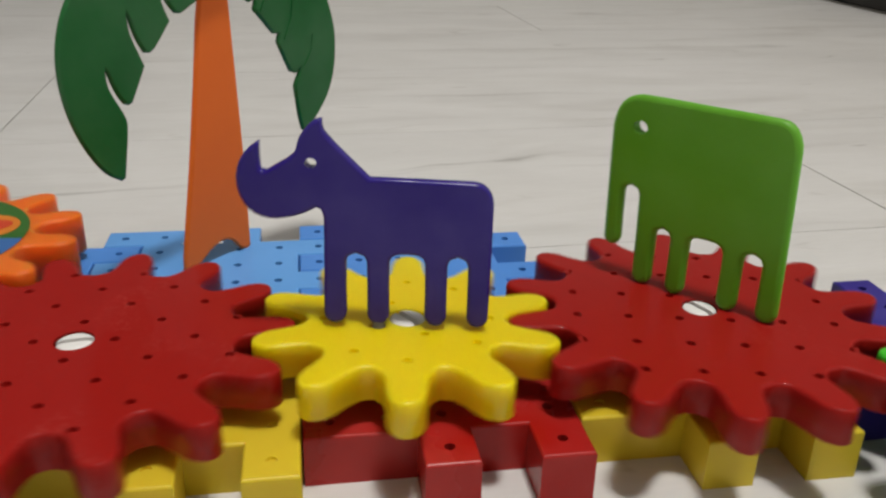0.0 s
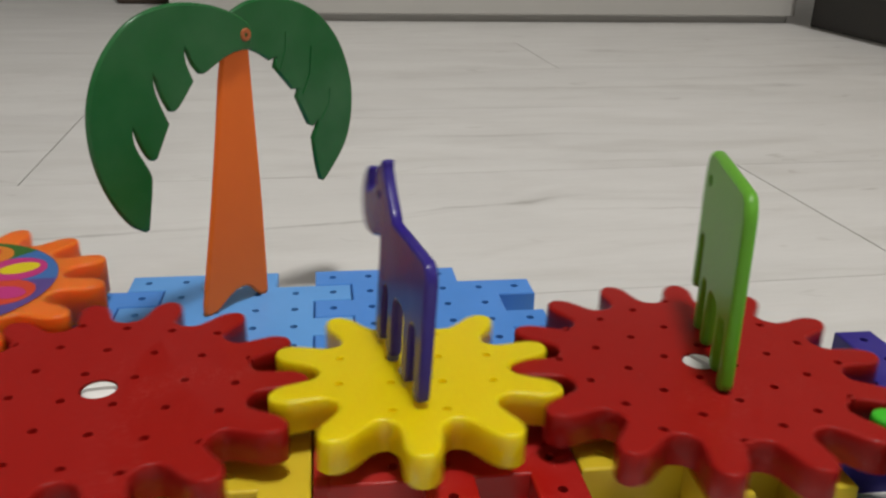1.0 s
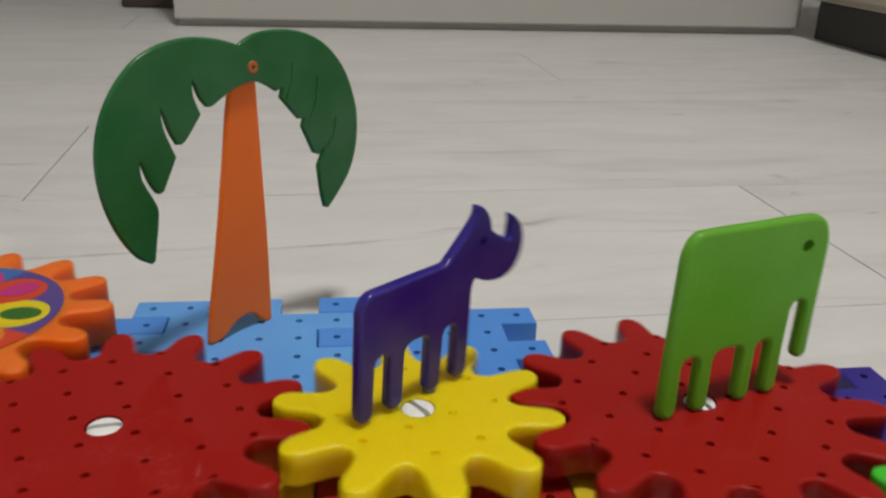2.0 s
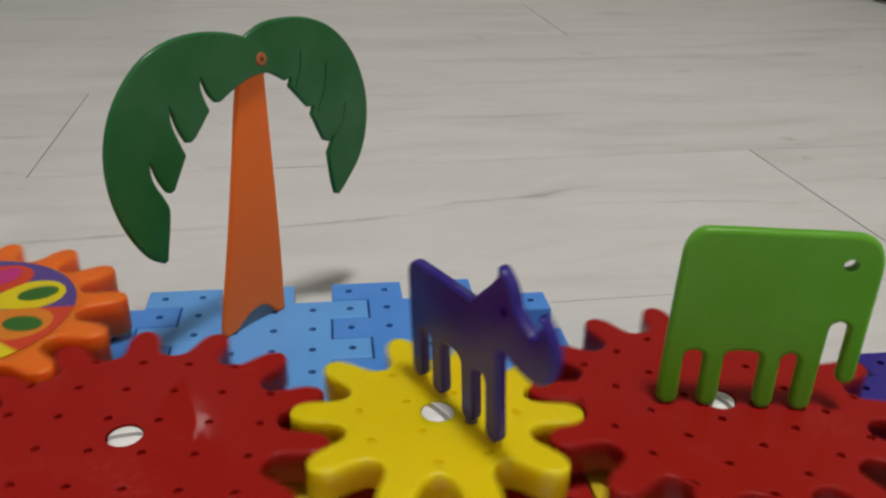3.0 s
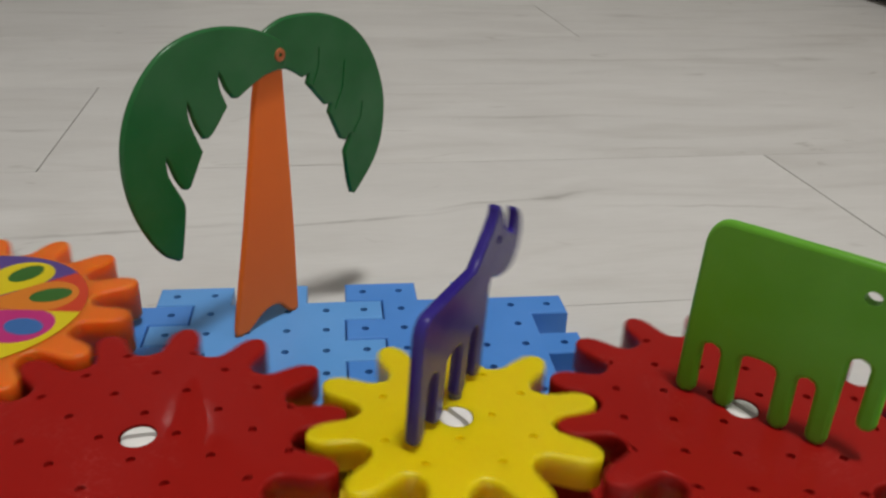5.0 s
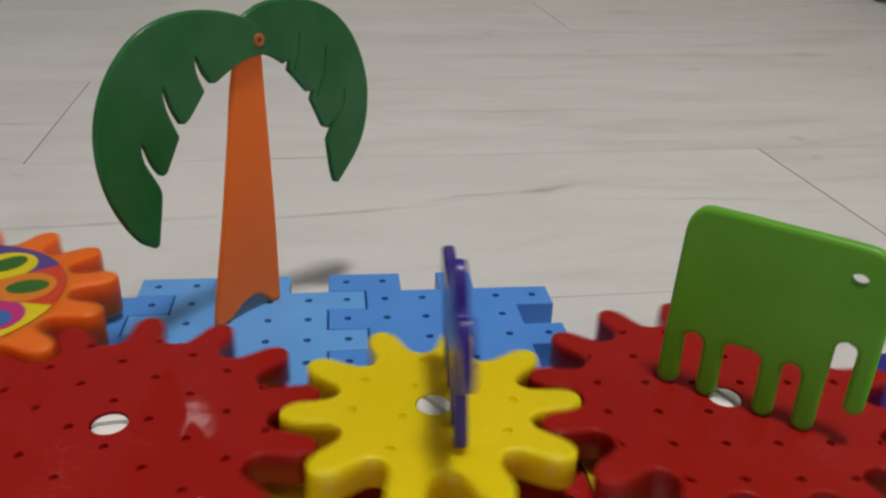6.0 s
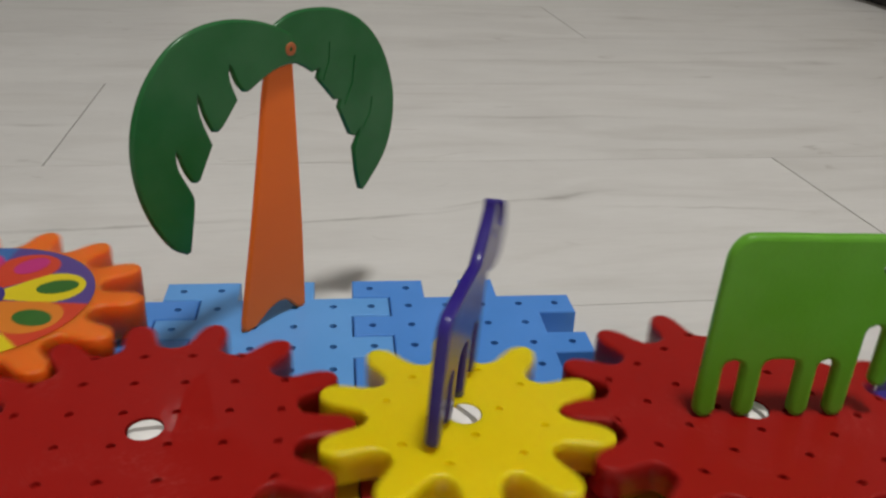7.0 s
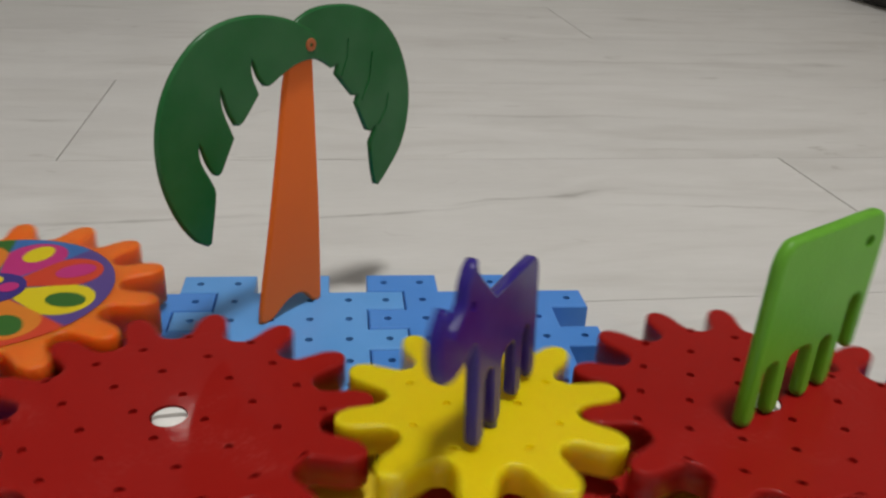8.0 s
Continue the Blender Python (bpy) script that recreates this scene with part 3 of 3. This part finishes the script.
# ---------------------------------------------------------------- animals and palm
def leg_gap(x0, x1, z_top):
    """The rounded top of the gap between two legs, from the right leg to the left one."""
    m, r = (x0 + x1) / 2, min((x1 - x0) / 2, 0.17)
    return [(x1, z_top - r), (x1 - 0.3 * r, z_top - 0.3 * r), (x1 - r, z_top), (x0 + r, z_top), (x0 + 0.3 * r, z_top - 0.3 * r), (x0, z_top - r)]


def foot(x0, x1, z):
    """The rounded end of a leg, from its right side to its left."""
    m, r = (x0 + x1) / 2, (x1 - x0) / 2
    return [(m + r * math.cos(a), z + r * (1 - math.sin(a))) for a in [math.pi * k / 8 for k in range(9)]]


def upright(name, outline, eye, eye_r, thick, material, label, category, edge=0.07):
    """A flat moulded figure standing on edge, its length along x."""
    hole = [(eye[0] + eye_r * math.cos(a), eye[1] + 0.85 * eye_r * math.sin(a)) for a in [2 * math.pi * k / 14 for k in range(14)]]
    bm = moulded(flowing(outline, 40, 2), -thick / 2, thick / 2, edge, (), True, None, [hole])
    bmesh.ops.rotate(bm, verts=bm.verts, cent=(0, 0, 0), matrix=Matrix.Rotation(radians(90), 3, "X"))
    return tagged(part(name, bm, material), label, category)


def rhinoceros():
    lift = 0.115
    legs = [(-1.38, -0.98), (-0.61, -0.20), (0.45, 0.86), (1.24, 1.66)]
    pts = [(-1.40, 2.50), (-1.35, 2.70), (-1.22, 2.84), (-1.05, 2.89), (0.80, 2.92), (1.22, 3.33), (1.60, 3.74), (1.63, 3.95), (1.76, 3.92),
           (1.95, 3.74), (2.06, 3.54), (2.12, 3.34), (2.40, 3.14), (2.64, 3.00), (2.73, 3.02), (2.745, 3.28), (2.74, 3.53), (2.90, 3.42), (3.06, 3.23),
           (3.15, 3.00), (3.17, 2.78), (3.13, 2.56), (3.03, 2.36), (2.86, 2.20), (2.61, 2.12), (2.30, 2.14), (1.98, 2.23), (1.76, 2.35), (1.68, 2.32), (1.63, 2.16)]
    pts += foot(*legs[3], lift) + leg_gap(legs[2][1], legs[3][0], 1.50) + foot(*legs[2], lift) + leg_gap(legs[1][1], legs[2][0], 1.50)
    pts += foot(*legs[1], lift) + leg_gap(legs[0][1], legs[1][0], 1.48) + foot(*legs[0], lift)
    ob = upright("rhinoceros_figure", pts, (1.83, 3.17), 0.108, 0.25, VIOLET, "dark violet flat plastic rhinoceros pegged upright on the yellow gear", "toy animal")
    bm = bmesh.new()
    slab(bm, arc(0.655, 0, 0.13, 0, 345, 15), [], -0.2, lift + 0.05)
    tagged(part("peg", bm, PEG, ob), "short grey peg under one leg")
    return ob


def elephant():
    legs = [(-1.49, -1.06), (-0.67, -0.26), (0.46, 0.86), (1.21, 1.62)]
    pts = [(-1.47, 1.0), (-1.38, 3.47), (-1.31, 3.75), (-1.14, 3.96), (-0.93, 4.02), (0.45, 4.015), (1.81, 4.01), (2.06, 3.95), (2.25, 3.81), (2.37, 3.56), (2.41, 3.28), (2.39, 2.1)]
    pts += foot(2.01, 2.37, 0.72) + leg_gap(1.66, 2.03, 2.12)
    pts += foot(*legs[3], 0.03) + leg_gap(legs[2][1], legs[3][0], 1.36) + foot(*legs[2], 0.03) + leg_gap(legs[1][1], legs[2][0], 1.36)
    pts += foot(*legs[1], 0.03) + leg_gap(legs[0][1], legs[1][0], 1.34) + foot(*legs[0], 0.03)
    ob = upright("elephant_figure", pts, (1.77, 3.37), 0.16, 0.27, LIME, "lime green flat plastic elephant pegged upright on the red gear", "toy animal", 0.105)
    bm = bmesh.new()
    for x in (-0.465, 0.66):
        slab(bm, arc(x, 0, 0.07, 0, 330, 11), [], -0.2, 0.12)
    part("peg", bm, LIME, ob)
    return ob


def palm_tree():
    """A flat toy palm: a tapered orange trunk with an arched foot, two notched green fronds pinned to its top."""
    palm = tagged(new("toy_palm_tree"), "toy palm with orange trunk and green fronds on a blue plate", "toy tree")
    palm.matrix_basis = spot(-1.5, -0.5, 0, 45)

    def sheet(name, pts, thick, off, material, label=""):
        bm = moulded(flowing(pts), -thick / 2, thick / 2, min(0.075, 0.45 * thick), (), True)
        bmesh.ops.rotate(bm, verts=bm.verts, cent=(0, 0, 0), matrix=Matrix.Rotation(radians(90), 3, "X"))
        bmesh.ops.translate(bm, verts=bm.verts, vec=(0, off, 0))
        return part(name, bm, material, palm, label)

    trunk = [(1.03, 0.02), (1.03, 0.45), (1.01, 2.40), (0.93, 4.6), (0.86, 6.45), (0.84, 7.05), (0.42, 7.1), (0.06, 6.45), (-0.26, 4.6), (-0.60, 2.60), (-1.03, 0.35), (-1.05, 0.02), (-0.72, 0.0)]
    trunk += [(-0.50, 0.12), (-0.24, 0.30), (0.02, 0.41), (0.26, 0.42), (0.46, 0.32), (0.62, 0.14), (0.76, 0.0)]
    sheet("trunk", trunk, 0.17, 0.0, TRUNK, "tapered orange trunk")
    near = [(0.84, 7.10), (0.90, 6.85), (0.83, 6.49), (0.56, 6.50), (0.18, 6.43), (-0.29, 6.23), (-0.58, 6.09), (-0.74, 6.11), (-0.92, 6.35), (-1.07, 6.77),
            (-1.05, 6.40), (-0.88, 5.96), (-1.33, 5.44), (-1.48, 5.35), (-1.62, 5.38), (-1.80, 5.74), (-1.95, 6.30), (-1.90, 5.80), (-1.63, 5.10),
            (-2.03, 4.38), (-2.14, 4.34), (-2.26, 4.40), (-2.44, 4.73), (-2.59, 5.21), (-2.55, 4.76), (-2.26, 4.16), (-2.21, 3.91), (-2.42, 2.79), (-2.53, 2.75),
            (-2.88, 3.00), (-3.23, 3.53), (-3.48, 4.14), (-3.61, 4.74), (-3.63, 5.36), (-3.53, 5.93), (-3.31, 6.46), (-2.95, 6.96), (-2.44, 7.39), (-1.80, 7.64),
            (-1.09, 7.71), (-0.35, 7.62), (0.19, 7.46), (0.62, 7.26)]
    sheet("frond", [(x - 0.04, z) for x, z in near], 0.15, -0.17, LEAF, "arched dark green frond with three slits")
    far = [(0.40, 7.28), (0.60, 7.40), (1.07, 7.58), (1.77, 7.61), (2.51, 7.51), (3.28, 7.20), (3.89, 6.69), (4.31, 6.07), (4.60, 5.25), (4.64, 4.60), (4.52, 3.90), (4.22, 3.31),
           (3.64, 2.71), (3.43, 2.54), (3.27, 2.61), (3.16, 3.02), (3.04, 3.85), (3.33, 4.34), (3.11, 4.15), (2.90, 4.24), (2.50, 5.03), (2.58, 5.24), (2.37, 5.26),
           (1.78, 5.90), (1.86, 6.14), (1.65, 6.08), (1.33, 6.28), (1.00, 6.42), (0.5, 6.5)]
    frond = sheet("frond", far, 0.15, 0.17, LEAF, "arched dark green frond with grooved leaflets")
    # Shallow ribs on the far frond.
    for run in (((2.22, 6.75), (2.20, 6.3), (2.0, 5.85)), ((3.1, 6.3), (3.02, 5.6), (2.75, 5.1)), ((3.75, 5.1), (3.70, 4.7), (3.42, 4.32))):
        bm = bmesh.new()
        (ax, az), (bx, bz), (cx, cz) = run
        pts = [(ax - 0.02, az), (bx - 0.035, bz), (cx - 0.04, cz), (cx + 0.04, cz), (bx + 0.045, bz), (ax + 0.02, az)]
        slab(bm, pts, [], -0.02, 0.02)
        bmesh.ops.rotate(bm, verts=bm.verts, cent=(0, 0, 0), matrix=Matrix.Rotation(radians(90), 3, "X"))
        bmesh.ops.translate(bm, verts=bm.verts, vec=(0, 0.17 - 0.08, 0))
        part("rib", bm, LEAF, frond)
    # The rivet that joins the fronds to the trunk.
    bm = moulded(arc(0.63, 6.86, 0.155, 0, 345, 23), 0.0, 0.355, 0.03, [arc(0.63, 6.86, 0.055, 0, 330, 11)], False, 0.05)
    bmesh.ops.rotate(bm, verts=bm.verts, cent=(0, 0, 0), matrix=Matrix.Rotation(radians(90), 3, "X"))
    bmesh.ops.translate(bm, verts=bm.verts, vec=(0, 0.08, 0))
    part("rivet", bm, [RIVET, RIVET], palm, "orange rivet head")
    for x, z in ((-0.88, 0.0), (0.9, 0.0)):
        bm = bmesh.new()
        slab(bm, arc(x, 0, 0.075, 0, 330, 11), [], -0.3, 0.05)
        part("foot_peg", bm, TRUNK, palm)
    return palm


plates()
yellow_gear = gear(10, 2.56, -6.48, YELLOW, "bright yellow plastic gear with ten rounded teeth under the rhinoceros", 1.7, sunk=0.075)
red_gear = gear(14, 8.48, -6.54, RED, "red plastic gear with fourteen rounded teeth under the elephant", 2.95)
other_red_gear = gear(14, -3.5, -6.5, RED, "scuffed red plastic gear with rounded teeth, bare on top", 2.95)
orange_gear = gear(14, -8.5, -1.5, ORANGE, "orange plastic gear with a flower sticker on top", 0.0, False, 0.09, 0.14)
flower_sticker(orange_gear)
green_gear = gear(10, 13.4, -10.4, GREEN_GEAR, "bright green plastic gear meshing with the red one", 1.7)
for peg_row in ((2.56, -6.48, -58, GEAR_TOP + 0.09), (8.48, -6.54, -66, GEAR_TOP - 0.01), (-3.48, -6.53, 8, GEAR_TOP), (13.4, -10.4, 20, GEAR_TOP)):
    axle_peg(*peg_row)
rhino = rhinoceros()
lime_elephant = elephant()
palm_tree()


# ---------------------------------------------------------------- what turns
# The rhinoceros's heading, in degrees, at moments of the clip; all gears follow it by their teeth.
HEADING = [(0.0, 169.0), (0.4, 3.7), (0.5, -38.7), (1.0, -258.5), (1.5, -461.5), (1.7, -549.5), (2.8, -1036.3), (3.0, -1144.3), (3.5, -1401.3), (4.0, -1623.0), (4.2, -1731.0),
           (4.5, -1868.5), (4.7, -1955.5), (5.8, -2503.0), (6.0, -2613.3), (6.5, -2895.5), (7.0, -3172.2), (7.5, -3450.3), (8.0, -3722.6)]
RHINO_ON_GEAR, ELEPHANT_ON_GEAR, RHINO_LEAN = 14.0, 52.4, 3.0


def heading(t):
    """Smooth between the known moments (a cubic with the neighbours' mean slopes)."""
    k = max(i for i in range(len(HEADING) - 1) if HEADING[i][0] <= t + 1e-9)

    def slope(i):
        a, b = max(i - 1, 0), min(i + 1, len(HEADING) - 1)
        return (HEADING[b][1] - HEADING[a][1]) / (HEADING[b][0] - HEADING[a][0])

    (t0, a0), (t1, a1) = HEADING[k], HEADING[k + 1]
    h = t1 - t0
    s = (t - t0) / h
    return ((2 * s**3 - 3 * s**2 + 1) * a0 + (s**3 - 2 * s**2 + s) * h * slope(k) + (3 * s**2 - 2 * s**3) * a1 + (s**3 - s**2) * h * slope(k + 1))


def motions():
    times = [k / 10 for k in range(81)]
    turn = {t: heading(t) for t in times}
    red = {t: (352.5 - turn[t]) / 1.4 for t in times}          # the elephant's heading
    walk(yellow_gear, [(t, spot(2.56, -6.48, 0.09, turn[t] - RHINO_ON_GEAR)) for t in times])
    walk(rhino, [(t, spot(2.62, -6.5, GEAR_TOP + 0.05, turn[t]) @ pose(-0.08 * U, 0.36 * U, 0, RHINO_LEAN)) for t in times])
    walk(red_gear, [(t, spot(8.48, -6.54, 0, red[t] - ELEPHANT_ON_GEAR)) for t in times])
    walk(lime_elephant, [(t, spot(8.55, -6.5, GEAR_TOP, red[t]) @ pose(0.07 * U, -0.22 * U, -0.03 * U)) for t in times])
    walk(other_red_gear, [(t, spot(-3.5, -6.5, 0, red[t] - ELEPHANT_ON_GEAR + 360 / 7 + 2.7)) for t in times])
    walk(orange_gear, [(t, spot(-8.41, -1.5, 0.10, 70.0 - (red[t] - red[8.0]))) for t in times])
    walk(green_gear, [(t, spot(13.4, -10.4, 0, 159.2 - 1.4 * (red[t] - ELEPHANT_ON_GEAR + 37.2))) for t in times])


motions()
